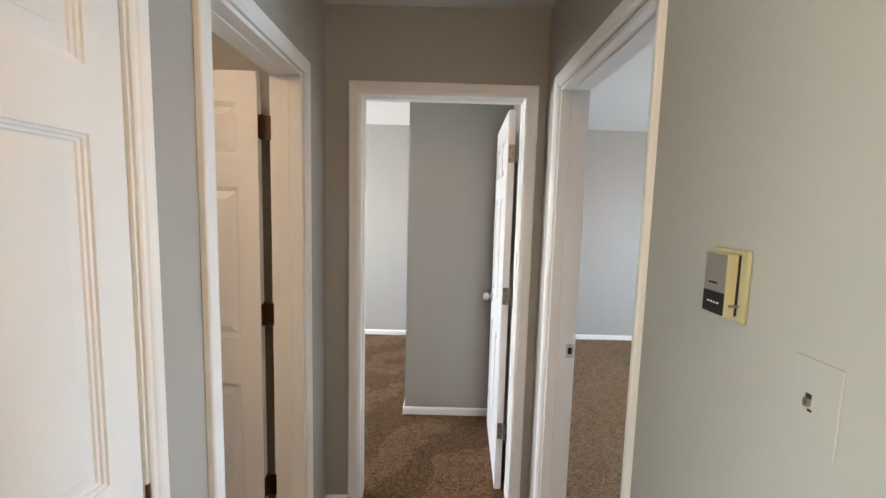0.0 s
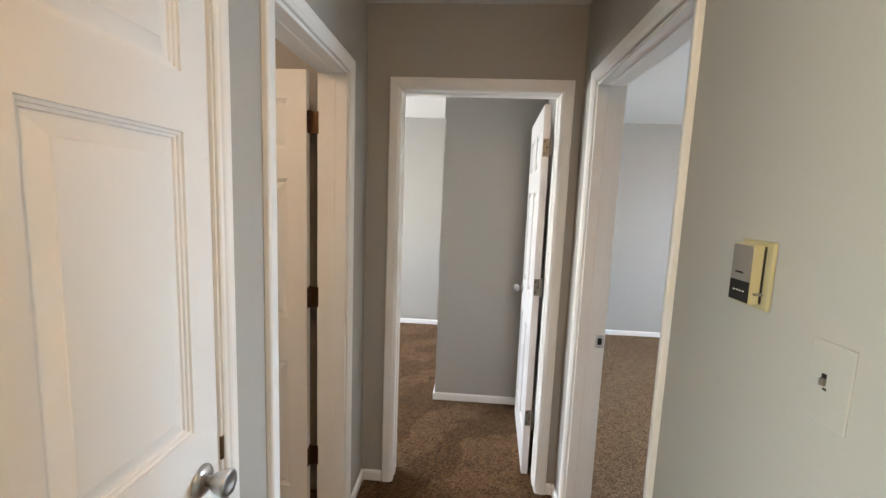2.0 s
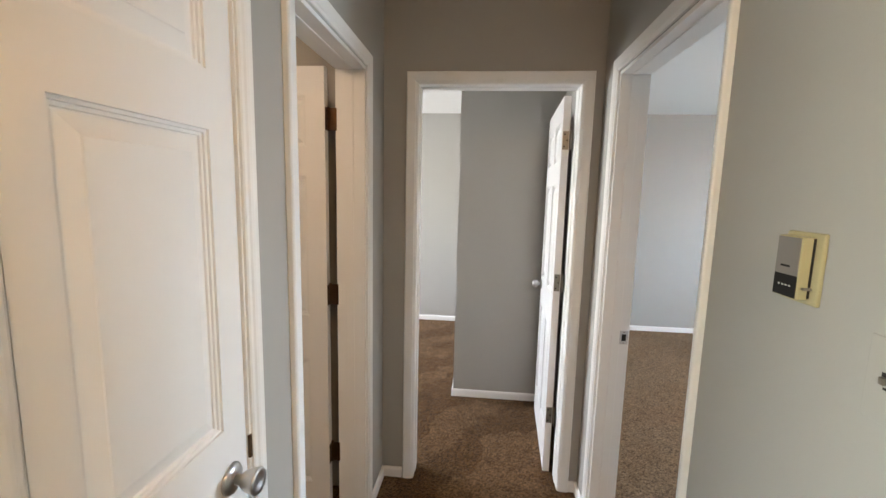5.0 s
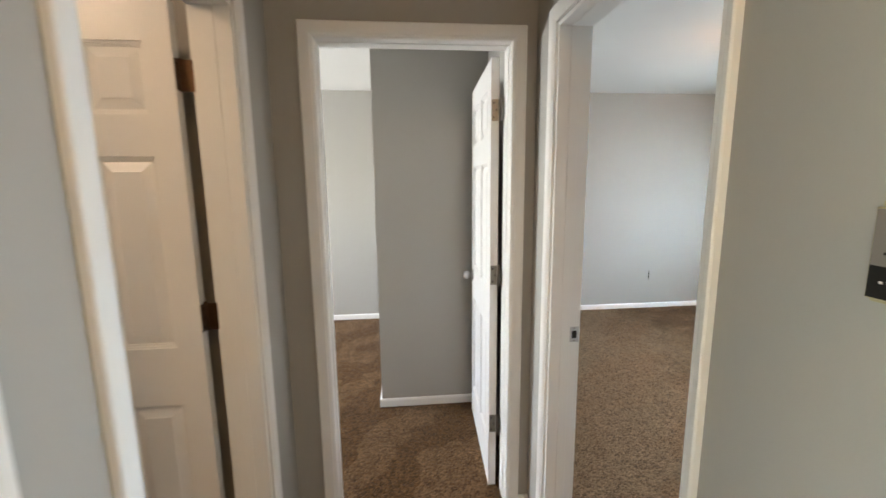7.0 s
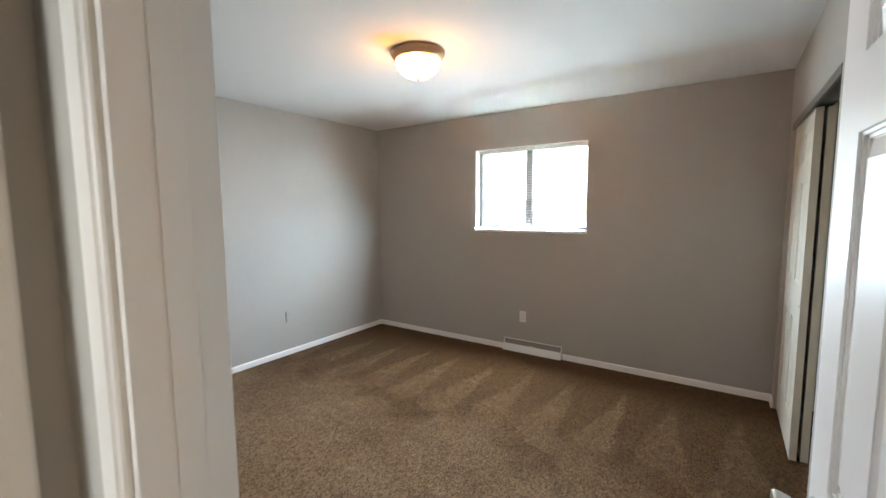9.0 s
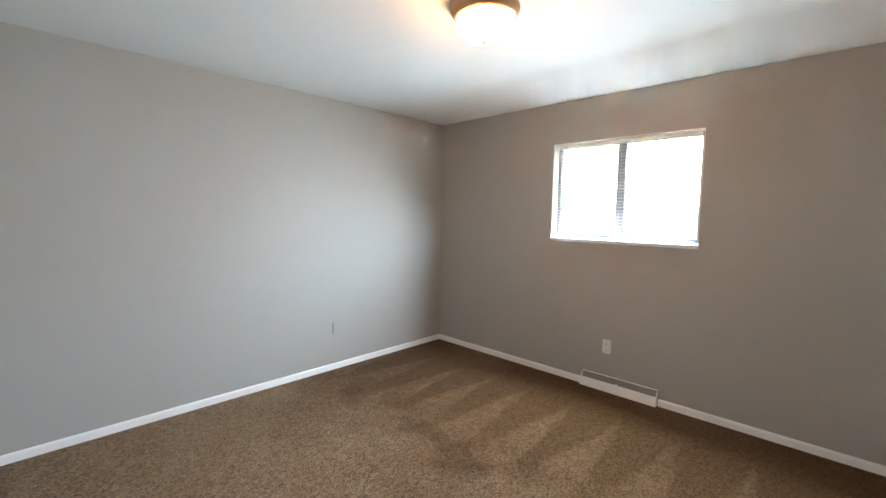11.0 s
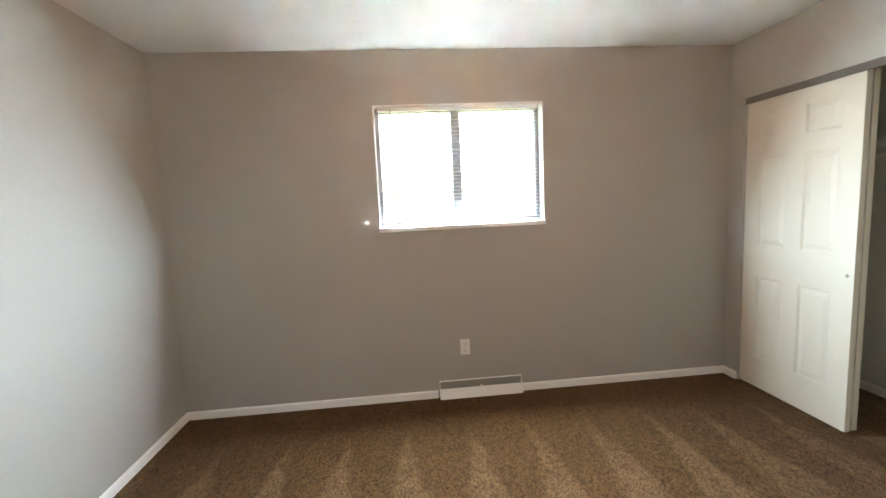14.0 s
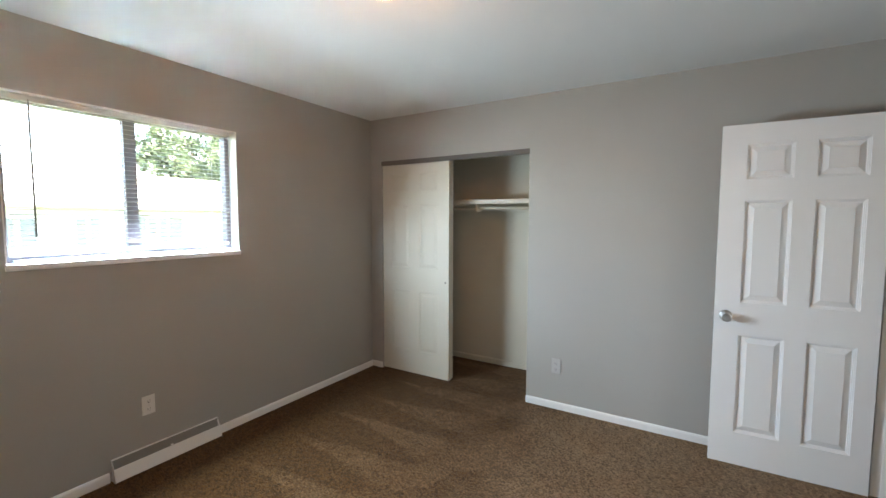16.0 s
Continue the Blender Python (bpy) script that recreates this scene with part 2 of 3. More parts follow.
def thing(name, label, category, m=None, group="", kind=""):
    ob = new(name)
    ob.empty_display_size = 0.1
    if m is not None:
        ob.matrix_basis = m
    return tagged(ob, label, category, group, kind)


H = 2.435


def wall(name, along, a0, a1, b0, b1, openings, label, material=WALL, top=H):
    """A wall along 'x' or 'y' from a0 to a1, b0 to b1 thick, with openings (from, to, sill, head)."""
    pieces, at = [], a0
    for o0, o1, z0, z1 in sorted(openings):
        if o0 > at:
            pieces.append((at, o0, 0.0, top))
        if z0 > 0.01:
            pieces.append((o0, o1, 0.0, z0))
        pieces.append((o0, o1, z1, top))
        at = o1
    if at < a1:
        pieces.append((at, a1, 0.0, top))
    bm = bmesh.new()
    for p0, p1, z0, z1 in pieces:
        if along == "x":
            box(bm, p0, p1, b0, b1, z0, z1)
        else:
            box(bm, b0, b1, p0, p1, z0, z1)
    bmesh.ops.remove_doubles(bm, verts=bm.verts[:], dist=0.0005)
    return structure(part(name, bm, material), label, "wall")


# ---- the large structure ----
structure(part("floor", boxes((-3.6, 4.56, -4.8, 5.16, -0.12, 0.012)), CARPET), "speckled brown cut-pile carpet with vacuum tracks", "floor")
structure(part("ceiling", boxes((-3.6, 4.56, -4.8, 5.16, H, H + 0.12)), CEIL), "flat white painted ceiling over all rooms", "ceiling")

HALL_W, HALL_E, HALL_N = -0.33, 0.697, 2.217
ROOM_W, ROOM_E, ROOM_N, ROOM_S = 0.808, 4.40, 5.04, 1.082
HEAD = 2.036
FAR_HEAD = 2.058
wall("wall_hall_west", "y", 0.32, HALL_N, HALL_W - 0.118, HALL_W, [(0.546, 0.986, 0, HEAD), (1.243, 1.897, 0, HEAD)], "greige painted hall wall with two doorways")
wall("wall_hall_north", "x", -3.3, HALL_E, HALL_N, HALL_N + 0.118, [(-0.174, 0.610, 0, FAR_HEAD)], "greige painted wall at the hall's end")
wall("wall_hall_east", "y", -0.6, ROOM_N, HALL_E, ROOM_W, [(1.212, 1.988, 0, HEAD)], "greige painted wall between hall and bedroom")
wall("wall_north", "x", -3.3, 4.56, ROOM_N, 5.16, [], "greige painted wall of the two bedrooms")
wall("wall_east", "y", 0.2, ROOM_N, ROOM_E, 4.56, [(2.480, 3.647, 1.235, 2.082)], "greige painted bedroom wall with a window")
wall("wall_south", "x", ROOM_W, ROOM_E, ROOM_S - 0.115, ROOM_S, [(2.783, 4.270, 0, 2.035)], "greige painted bedroom wall with a closet opening")
wall("wall_closet_back", "x", 2.60, ROOM_E, 0.30, 0.40, [], "cream painted back wall of the closet", CLOSET)
wall("wall_closet_west", "y", 0.40, ROOM_S - 0.115, 2.60, 2.70, [], "cream painted side wall of the closet", CLOSET)
wall("wall_closet_east", "y", 0.40, ROOM_S - 0.115, 4.37, 4.399, [], "cream painted side wall of the closet", CLOSET)
wall("wall_far_room_block", "x", -0.014, HALL_E, 3.166, 3.28, [], "greige painted projecting wall in the far bedroom")
wall("wall_far_room_return", "y", 3.28, ROOM_N, -0.014, 0.10, [], "greige painted return wall in the far bedroom")
wall("wall_far_room_west", "y", HALL_N + 0.118, ROOM_N, -3.42, -3.30, [(3.2, 4.8, 1.0, 2.1)], "greige painted outer wall of the far bedroom")
wall("wall_bathroom_north", "x", -2.1, HALL_W - 0.118, 2.100, HALL_N, [], "greige painted wall of the side room")
wall("wall_bathroom_west", "y", 0.44, HALL_N, -2.2, -2.1, [], "greige painted wall of the side room")
wall("wall_bathroom_south", "x", -2.1, HALL_W - 0.118, 0.44, 0.52, [], "greige painted wall of the side room")
wall("wall_living_north_west", "x", -3.5, HALL_W - 0.118, 0.32, 0.44, [], "greige painted living room wall")
wall("wall_living_north_east", "x", ROOM_W, 3.5, -0.72, -0.60, [], "greige painted living room wall")
wall("wall_living_east", "y", -4.7, -0.6, 3.5, 3.6, [], "greige painted living room wall")
wall("wall_living_west", "y", -4.7, 0.44, -3.6, -3.5, [(-3.3, -0.9, 0.75, 2.15)], "greige painted living room wall with a window")
wall("wall_living_south", "x", -3.5, 3.5, -4.8, -4.6, [], "greige painted living room wall")

# baseboards, each run with a rounded top
BB, BT = 0.067, 0.013


def baseboard(x0, y0, x1, y1, nx, ny, material=TRIM, h=BB):
    """A run from (x0, y0) to (x1, y1) against a wall that faces (nx, ny)."""
    d = Vector((x1 - x0, y1 - y0, 0))
    n = Vector((nx, ny, 0))
    prof = [(0, 0), (BT, 0), (BT, h - 0.012), (BT - 0.004, h - 0.004), (BT - 0.009, h), (0, h)]
    bm = bmesh.new()
    ends = []
    for t in (0, 1):
        ends.append([bm.verts.new(Vector((x0, y0, 0)) + d * t + n * p + Vector((0, 0, q))) for p, q in prof])
    for i in range(len(prof)):
        j = (i + 1) % len(prof)
        bm.faces.new((ends[0][i], ends[0][j], ends[1][j], ends[1][i]))
    bm.faces.new(ends[0]), bm.faces.new(ends[1])
    structure(part("baseboard", bm, material), "white painted wooden baseboard along the carpet", "baseboard")


baseboard(ROOM_W, ROOM_N, ROOM_E, ROOM_N, 0, -1)
baseboard(ROOM_E, 3.300, ROOM_E, ROOM_N - BT, -1, 0)
baseboard(ROOM_E, ROOM_S, ROOM_E, 2.674, -1, 0)
baseboard(4.270, ROOM_S, ROOM_E - BT, ROOM_S, 0, 1)
baseboard(ROOM_W + BT, ROOM_S, 2.783, ROOM_S, 0, 1)
baseboard(ROOM_W, 1.990, ROOM_W, ROOM_N - BT, 1, 0)
baseboard(2.70, 0.40, 4.37, 0.40, 0, 1, CLOSET)
baseboard(-3.3, ROOM_N, -0.014 - BT, ROOM_N, 0, -1)
baseboard(-0.014, 3.166, -0.014, ROOM_N, -1, 0)
baseboard(-0.014 - BT, 3.166, HALL_E, 3.166, 0, -1)
baseboard(HALL_W, 1.962, HALL_W, HALL_N, 1, 0)
baseboard(HALL_W + BT, HALL_N, -0.222, HALL_N, 0, -1)
baseboard(0.652, HALL_N, HALL_E - BT, HALL_N, 0, -1)
baseboard(HALL_E, 2.052, HALL_E, HALL_N, -1, 0)
baseboard(HALL_W, 1.027, HALL_W, 1.184, 1, 0)
baseboard(HALL_E, -0.6, HALL_E, 1.148, -1, 0)
baseboard(HALL_W, 0.32, HALL_W, 0.468, 1, 0)


# ---- door frames ----
CW = 0.055


def casing_profile(w, t=0.018):
    """Colonial casing: inner edge at p = 0, outer edge at p = w, standing t proud."""
    prof = [(0, 0), (w, 0), (w, t - 0.005), (w - 0.002, t - 0.002), (w - 0.006, t), (w * 0.5, t - 0.0012), (0.013, t - 0.003), (0.009, t - 0.006), (0.003, t - 0.008), (0, t - 0.011)]
    return prof


def frame_casing(width, height, cw, r, first=1.0):
    """Mitred casing round an opening of width x height; first scales the first leg. Local x runs along the wall, y out of it, z up."""
    prof = casing_profile(cw)
    out = []
    # each leg: list of (base point for p=0, outward vector)
    corners = [((-r, 0.0), (-first, 0)), ((-r, height + r), (-first, 1)), ((width + r, height + r), (1, 1)), ((width + r, 0.0), (1, 0))]
    for (c0, d0), (c1, d1) in zip(corners, corners[1:]):
        bm = bmesh.new()
        ends = []
        for c, d in ((c0, d0), (c1, d1)):
            ends.append([bm.verts.new((c[0] + d[0] * p, q, c[1] + d[1] * p)) for p, q in prof])
        for i in range(len(prof)):
            j = (i + 1) % len(prof)
            bm.faces.new((ends[0][i], ends[0][j], ends[1][j], ends[1][i]))
        bm.faces.new(ends[0]), bm.faces.new(ends[1])
        out.append(bm)
    return out


def door_frame(name, label, m, width, height, depth, both=True, cw=0.052, r=0.005, j=0.014, first=1.0):
    """Jamb lining, stops and casings. Local x along the wall from jamb to jamb, y out towards the hall (0 is the hall face), z up."""
    f = thing(name, label, "door frame", m, kind="structure")
    part("jamb", boxes((0, j, -depth - 0.002, 0.002, 0, height)), TRIM, f)
    part("jamb", boxes((width - j, width, -depth - 0.002, 0.002, 0, height)), TRIM, f)
    part("head_jamb", boxes((j, width - j, -depth - 0.002, 0.002, height - j, height)), TRIM, f)
    s0, s1 = -depth + 0.037, -depth + 0.037 + 0.035
    part("stop", boxes((j, j + 0.003, s0, s1, 0, height - j), bevel=0.001), TRIM, f)
    part("stop", boxes((width - j - 0.003, width - j, s0, s1, 0, height - j), bevel=0.001), TRIM, f)
    part("stop", boxes((j + 0.003, width - j - 0.003, s0, s1, height - j - 0.003, height - j), bevel=0.001), TRIM, f)
    for bm in frame_casing(width, height, cw, r, first):
        part("casing", bm, TRIM, f)
    if both:
        for bm in frame_casing(width, height, cw, r, first):
            for v in bm.verts:
                v.co.y = -depth - v.co.y
            part("casing", bm, TRIM, f)
    return f


DEPTH = 0.118
door_frame("door_frame_1", "white painted door frame with colonial casing", pose(0.610, HALL_N, 0, 0, 0, 180), 0.784, FAR_HEAD, DEPTH, cw=CW, r=-0.012)
bed_frame = door_frame("door_frame_2", "white painted bedroom door frame with colonial casing", pose(HALL_E, 1.212, 0, 0, 0, 90), 0.776, HEAD, ROOM_W - HALL_E, both=False, first=0.48)
door_frame("door_frame_3", "white painted side room door frame with colonial casing", pose(HALL_W, 1.897, 0, 0, 0, -90), 0.654, HEAD, DEPTH)
door_frame("door_frame_4", "white painted linen closet door frame", pose(HALL_W, 0.986, 0, 0, 0, -90), 0.440, HEAD, DEPTH, both=False, cw=0.038, r=0.001, j=0.005)


# ---- doors ----
def knob_parts(door, m, shape="tulip", material=NICKEL):
    """A knob whose axis is local y, with its rose on the plane y = 0."""
    k = part("knob", lathe([(0.011, 0.0), (0.011, 0.022), (0.015, 0.026), (0.021, 0.034), (0.026, 0.050), (0.0275, 0.058), (0.0255, 0.062), (0.017, 0.0605), (0.012, 0.058)]
             if shape == "tulip" else
             [(0.010, 0.0), (0.010, 0.020), (0.016, 0.024), (0.025, 0.034), (0.027, 0.046), (0.023, 0.056), (0.015, 0.060), (0.006, 0.0585)], 28, "y"),
             material, door, "", m, True)
    part("rose", lathe([(0.033, 0.0), (0.033, 0.003), (0.029, 0.008), (0.018, 0.011), (0.012, 0.012)], 28, "y"), material, k, "", None, True)
    return k


def panel_door(name, label, m, w, h, t, columns, rows, material=DOOR, kind="structure", deep=1.0):
    """A moulded panel door. Local x from the hinge edge to the free edge, y through the slab from 0 to t, z up.
    columns and rows: (from, to) of the panels; each panel is a raised field in a moulded recess."""
    d = thing(name, label, "door", m, kind=kind)
    bm = bmesh.new()
    xs = sorted({0.0, w, *[c for p in columns for c in p]})
    zs = sorted({0.0, h, *[c for p in rows for c in p]})
    cuts = {(c[0], r[0]) for c in columns for r in rows}
    steps = [(0.0, 0.0), (0.001, 0.0045), (0.006, 0.0052), (0.007, 0.0095), (0.012, 0.0100), (0.0135, 0.0138)]
    for side in (0, 1):
        def P(x, z, dep):
            return (x, (t - dep) if side else dep, z)
        for x0, x1 in zip(xs, xs[1:]):
            for z0, z1 in zip(zs, zs[1:]):
                if (x0, z0) in cuts:
                    rings = []
                    for ins, dep in [(a_, d_ * deep) for a_, d_ in steps]:
                        rings.append([bm.verts.new(P(*c, dep)) for c in ((x0 + ins, z0 + ins), (x1 - ins, z0 + ins), (x1 - ins, z1 - ins), (x0 + ins, z1 - ins))])
                    for a, b in zip(rings, rings[1:]):
                        for i in range(4):
                            bm.faces.new((a[i], a[(i + 1) % 4], b[(i + 1) % 4], b[i]))
                    bm.faces.new(rings[-1])
                else:
                    bm.faces.new([bm.verts.new(P(*c, 0)) for c in ((x0, z0), (x1, z0), (x1, z1), (x0, z1))])
    e = [(0, 0), (w, 0), (w, h), (0, h)]
    for (ax, azz), (bx, bz) in zip(e, e[1:] + e[:1]):
        bm.faces.new([bm.verts.new(c) for c in ((ax, 0, azz), (bx, 0, bz), (bx, t, bz), (ax, t, azz))])
    bmesh.ops.remove_doubles(bm, verts=bm.verts[:], dist=0.0002)
    part("leaf", bm, material, d)
    for side in (0, 1):
        for c in columns:
            for r in rows:
                bm = bmesh.new()
                rings = []
                for ins, dep in ((0.0135, 0.0140), (0.017, 0.0132), (0.042, 0.0046), (0.044, 0.0030)):
                    dep *= deep
                    y = (t - dep) if side else dep
                    rings.append([bm.verts.new((a, y, b)) for a, b in ((c[0] + ins, r[0] + ins), (c[1] - ins, r[0] + ins), (c[1] - ins, r[1] - ins), (c[0] + ins, r[1] - ins))])
                for a, b in zip(rings, rings[1:]):
                    for i in range(4):
                        bm.faces.new((a[i], a[(i + 1) % 4], b[(i + 1) % 4], b[i]))
                bm.faces.new(rings[-1])
                part("panel", bm, material, d)
    return d


def hinge_parts(door, zs, material, t, pin_y, jamb=0.0):
    """Butt hinges at the door's hinge edge: leaf on the edge, leaf on the jamb, knuckles at the pin."""
    for z in zs:
        hg = part("hinge", boxes((-0.0025, 0.0, 0.003, t - 0.003, z - 0.045, z + 0.045), bevel=0.0008), material, door)
        part("knuckle", lathe([(0.0065, z - 0.046), (0.0065, z - 0.016), (0.0058, z - 0.015), (0.0065, z - 0.014), (0.0065, z + 0.014), (0.0058, z + 0.015), (0.0065, z + 0.016), (0.0065, z + 0.046), (0.004, z + 0.050)], 14),
             material, hg, "", pose(-0.004, pin_y, 0), True)
        part("jamb_plate", boxes((-0.040, -0.006, pin_y - 0.001 + jamb, pin_y + 0.001 + jamb, z - 0.045, z + 0.045), bevel=0.0006), material, hg)
        for dz in (-0.030, 0.0, 0.030):
            part("screw", lathe([(0.004, -0.0034), (0.0035, -0.0026), (0.001, -0.0024)], 10, "x"), VOID, hg, "", pose(0, t * 0.5 + (0.006 if dz else -0.006), z + dz))


SIX = [(0.20, 0.792), (0.985, 1.578), (1.698, 1.897)]
DH = 2.012
# bedroom door, open against the closet wall side
w = 0.722
bed_door = panel_door("door_1", "open white six-panel bedroom door with a nickel knob", pose(0.822, 1.212, 0.014, 0, 0, 1.6), w, DH, 0.035,
                      [(0.083, 0.290), (0.386, 0.600)], SIX)
knob_parts(bed_door, pose(w - 0.056, 0.035, 0.90))
knob_parts(bed_door, pose(w - 0.056, 0.0, 0.90, 0, 0, 180))
part("latch_plate", boxes((w - 0.0005, w + 0.0015, 0.006, 0.029, 0.872, 0.928), bevel=0.0005), NICKEL, bed_door)
part("latch_bolt", boxes((w, w + 0.010, 0.012, 0.023, 0.892, 0.908), bevel=0.002), NICKEL, bed_door)
hinge_parts(bed_door, (0.335, 1.07, 1.80), BRONZE, 0.035, -0.004)

# far bedroom door, open into the far room
w = 0.711
far_door = panel_door("door_2", "open white six-panel door of the far bedroom", pose(0.580, 2.357, 0.014, 0, 0, 87.0), w, DH, 0.035,
                      [(0.090, 0.315), (0.396, 0.621)], SIX)
knob_parts(far_door, pose(w - 0.060, 0.035, 0.925), "ball")
knob_parts(far_door, pose(w - 0.060, 0.0, 0.925, 0, 0, 180), "ball")
hinge_parts(far_door, (0.333, 1.070, 1.797), TARNISH, 0.035, -0.006)

# side room door, open into the side room
w = 0.61
side_door = panel_door("door_3", "open white six-panel door with bronze hinges", pose(-0.486, 1.889, 0.014, 0, 0, 180), w, DH, 0.035,
                       [(0.080, 0.250), (0.345, 0.515)], SIX)
knob_parts(side_door, pose(w - 0.060, 0.035, 0.925), "ball")
hinge_parts(side_door, (0.340, 1.075, 1.811), BRONZE, 0.035, 0.004, 0.0015)

# linen closet door, closed
w = 0.420
linen_door = panel_door("door_4", "closed narrow white three-panel linen closet door", pose(-0.372, 0.557, 0.014, 0, 0, 90) @ pose(0, -0.038, 0), w, DH, 0.035,
                        [(0.061, 0.346)], [(0.24, 0.85), (1.039, 1.625), (1.730, 1.915)])
knob_parts(linen_door, pose(w - 0.058, 0.0, 0.925, 0, 0, 180))
part("strike_lip", boxes((w + 0.003, w + 0.014, -0.008, -0.001, 0.93, 0.985), bevel=0.002), BRONZE, linen_door)

# chipped paint along the edge of the jamb on the bedroom side
for z0, z1, d in ((1.415, 1.452, 0.0030), (1.462, 1.508, 0.0042), (1.516, 1.534, 0.0026), (1.562, 1.595, 0.0034), (1.060, 1.082, 0.0028), (0.742, 0.760, 0.0030)):
    part("paint_chip", boxes((0.8085, 0.8085 + d, 1.9735, 1.9735 + d * 0.9, z0, z1), bevel=0.0007), PLATE, bed_frame)

# strike plate on the bedroom door's jamb
sp = tagged(part("strike_plate", boxes((0.768, 0.806, 1.9715, 1.9745, 0.905, 0.965), bevel=0.001), NICKEL), "nickel strike plate on the white bedroom jamb", "strike plate")
part("latch_hole", boxes((0.779, 0.797, 1.9705, 1.972, 0.920, 0.950)), VOID, sp)
for z in (0.911, 0.959):
    part("screw", lathe([(0.0035, 0.0), (0.003, -0.001), (0.001, -0.0012)], 10, "y"), TARNISH, sp, "", pose(0.788, 1.9715, z))


# ---- bedroom window, blind ----
WY0, WY1, WZ0, WZ1 = 2.480, 3.647, 1.235, 2.082
win = thing("window_1", "dark-framed sliding bedroom window with white reveal", "window", kind="structure")
part("reveal", boxes((ROOM_E - 0.001, 4.52, WY0, WY0 + 0.006, WZ0 + 0.03, WZ1)), TRIM, win)
part("reveal", boxes((ROOM_E - 0.001, 4.52, WY1 - 0.006, WY1, WZ0 + 0.03, WZ1)), TRIM, win)
part("reveal", boxes((ROOM_E - 0.001, 4.52, WY0 + 0.006, WY1 - 0.006, WZ1 - 0.006, WZ1)), TRIM, win)
part("window_sill", boxes((ROOM_E - 0.016, 4.52, WY0 - 0.002, WY1 + 0.002, WZ0 - 0.002, WZ0 + 0.030), bevel=0.004), TRIM, win)
a0, a1, z0, z1 = WY0 + 0.006, WY1 - 0.006, WZ0 + 0.030, WZ1 - 0.006
for nm, b in (("frame_rail", (4.49, 4.55, a0, a1, z0, z0 + 0.028)), ("frame_rail", (4.49, 4.55, a0, a1, z1 - 0.028, z1)),
              ("frame_stile", (4.49, 4.55, a0, a0 + 0.028, z0 + 0.028, z1 - 0.028)), ("frame_stile", (4.49, 4.55, a1 - 0.028, a1, z0 + 0.028, z1 - 0.028)),
              ("meeting_stile", (4.492, 4.535, 3.052, 3.114, z0 + 0.028, z1 - 0.028))):
    part(nm, boxes(b, bevel=0.002), ALU, win)
for y0, y1 in ((a0 + 0.028, 3.052), (3.114, a1 - 0.028)):
    pane = part("pane", boxes((4.512, 4.516, y0, y1, z0 + 0.028, z1 - 0.028)), GLASS, win)
    pane.visible_shadow = False

blind = thing("venetian_blind", "white horizontal venetian blind with open slats", "window blind")
part("head_rail", boxes((4.430, 4.462, WY0 + 0.030, WY1 - 0.030, WZ1 - 0.036, WZ1 - 0.008), bevel=0.002), SLAT, blind)
part("bottom_rail", boxes((4.434, 4.459, WY0 + 0.034, WY1 - 0.034, z0 + 0.004, z0 + 0.016), bevel=0.003), SLAT, blind)
prof = [(-0.0125, -0.0015), (-0.006, 0.0006), (0.0, 0.0012), (0.006, 0.0006), (0.0125, -0.0015), (0.006, 0.0000), (0.0, 0.0006), (-0.006, 0.0000)]
slat_bm = prism(prof, WY1 - WY0 - 0.068, "y")
first = part("slat", slat_bm, SLAT, blind, "", pose(4.446, WY0 + 0.034, z0 + 0.034, 0, -9.0, 0))
N_SLATS = 30
pitch = (WZ1 - 0.045 - (z0 + 0.034)) / (N_SLATS - 1)
for i in range(1, N_SLATS):
    s = new("slat", first.data)
    s.parent = blind
    s.matrix_basis = pose(4.446, WY0 + 0.034, z0 + 0.034 + pitch * i, 0, random.uniform(-11.0, -7.0), 0)
for y in (WY0 + 0.16, 0.5 * (WY0 + WY1), WY1 - 0.16):
    part("ladder_cord", lathe([(0.0009, z0 + 0.01), (0.0009, WZ1 - 0.03)], 6), SLAT, blind, "", pose(4.4325, y, 0))
part("tilt_wand", lathe([(0.0052, 1.39), (0.0052, 1.43), (0.0042, 1.44), (0.0042, 2.03), (0.002, 2.05)], 8), GRILLE, blind, "grey plastic tilt wand", pose(4.409, 3.53, 0))


# ---- register, outlets ----
reg = thing("floor_register", "white metal baseboard heat register with grey grille", "heat register", pose(ROOM_E, 3.290, 0, 0, 0, 180))
L = 0.606
part("body", prism([(0.0, 0.0), (0.0, 0.130), (0.010, 0.130), (0.012, 0.126), (0.004, 0.124), (0.004, 0.0)], L), GRILLE, reg)
part("front_panel", prism([(0.028, 0.084), (0.031, 0.086), (0.049, 0.022), (0.050, 0.014), (0.045, 0.014)], L), TRIM, reg)
part("damper", prism([(0.008, 0.123), (0.011, 0.123), (0.028, 0.086), (0.025, 0.084)], L - 0.02), GRILLE, reg, "", pose(0, 0.01, 0))
for i in range(5):
    part("louvre", prism([(0.0, 0.0), (0.0025, 0.0), (0.0025, 0.004), (0.0, 0.004)], L - 0.03), GRILLE, reg, "", pose(0.0115 + i * 0.0036, 0.015, 0.1180 - i * 0.0074))
for y in (0.0, L - 0.004):
    part("end_cap", prism([(0.0, 0.0), (0.0, 0.130), (0.010, 0.130), (0.031, 0.086), (0.051, 0.020), (0.051, 0.0)], 0.004), TRIM, reg, "", pose(0, y, 0))
part("lever", boxes((0.024, 0.042, L / 2 - 0.006, L / 2 + 0.006, 0.086, 0.095), bevel=0.0015), TRIM, reg)
part("top_flange", boxes((0.0, 0.012, 0.0, L, 0.130, 0.135), bevel=0.001), TRIM, reg)


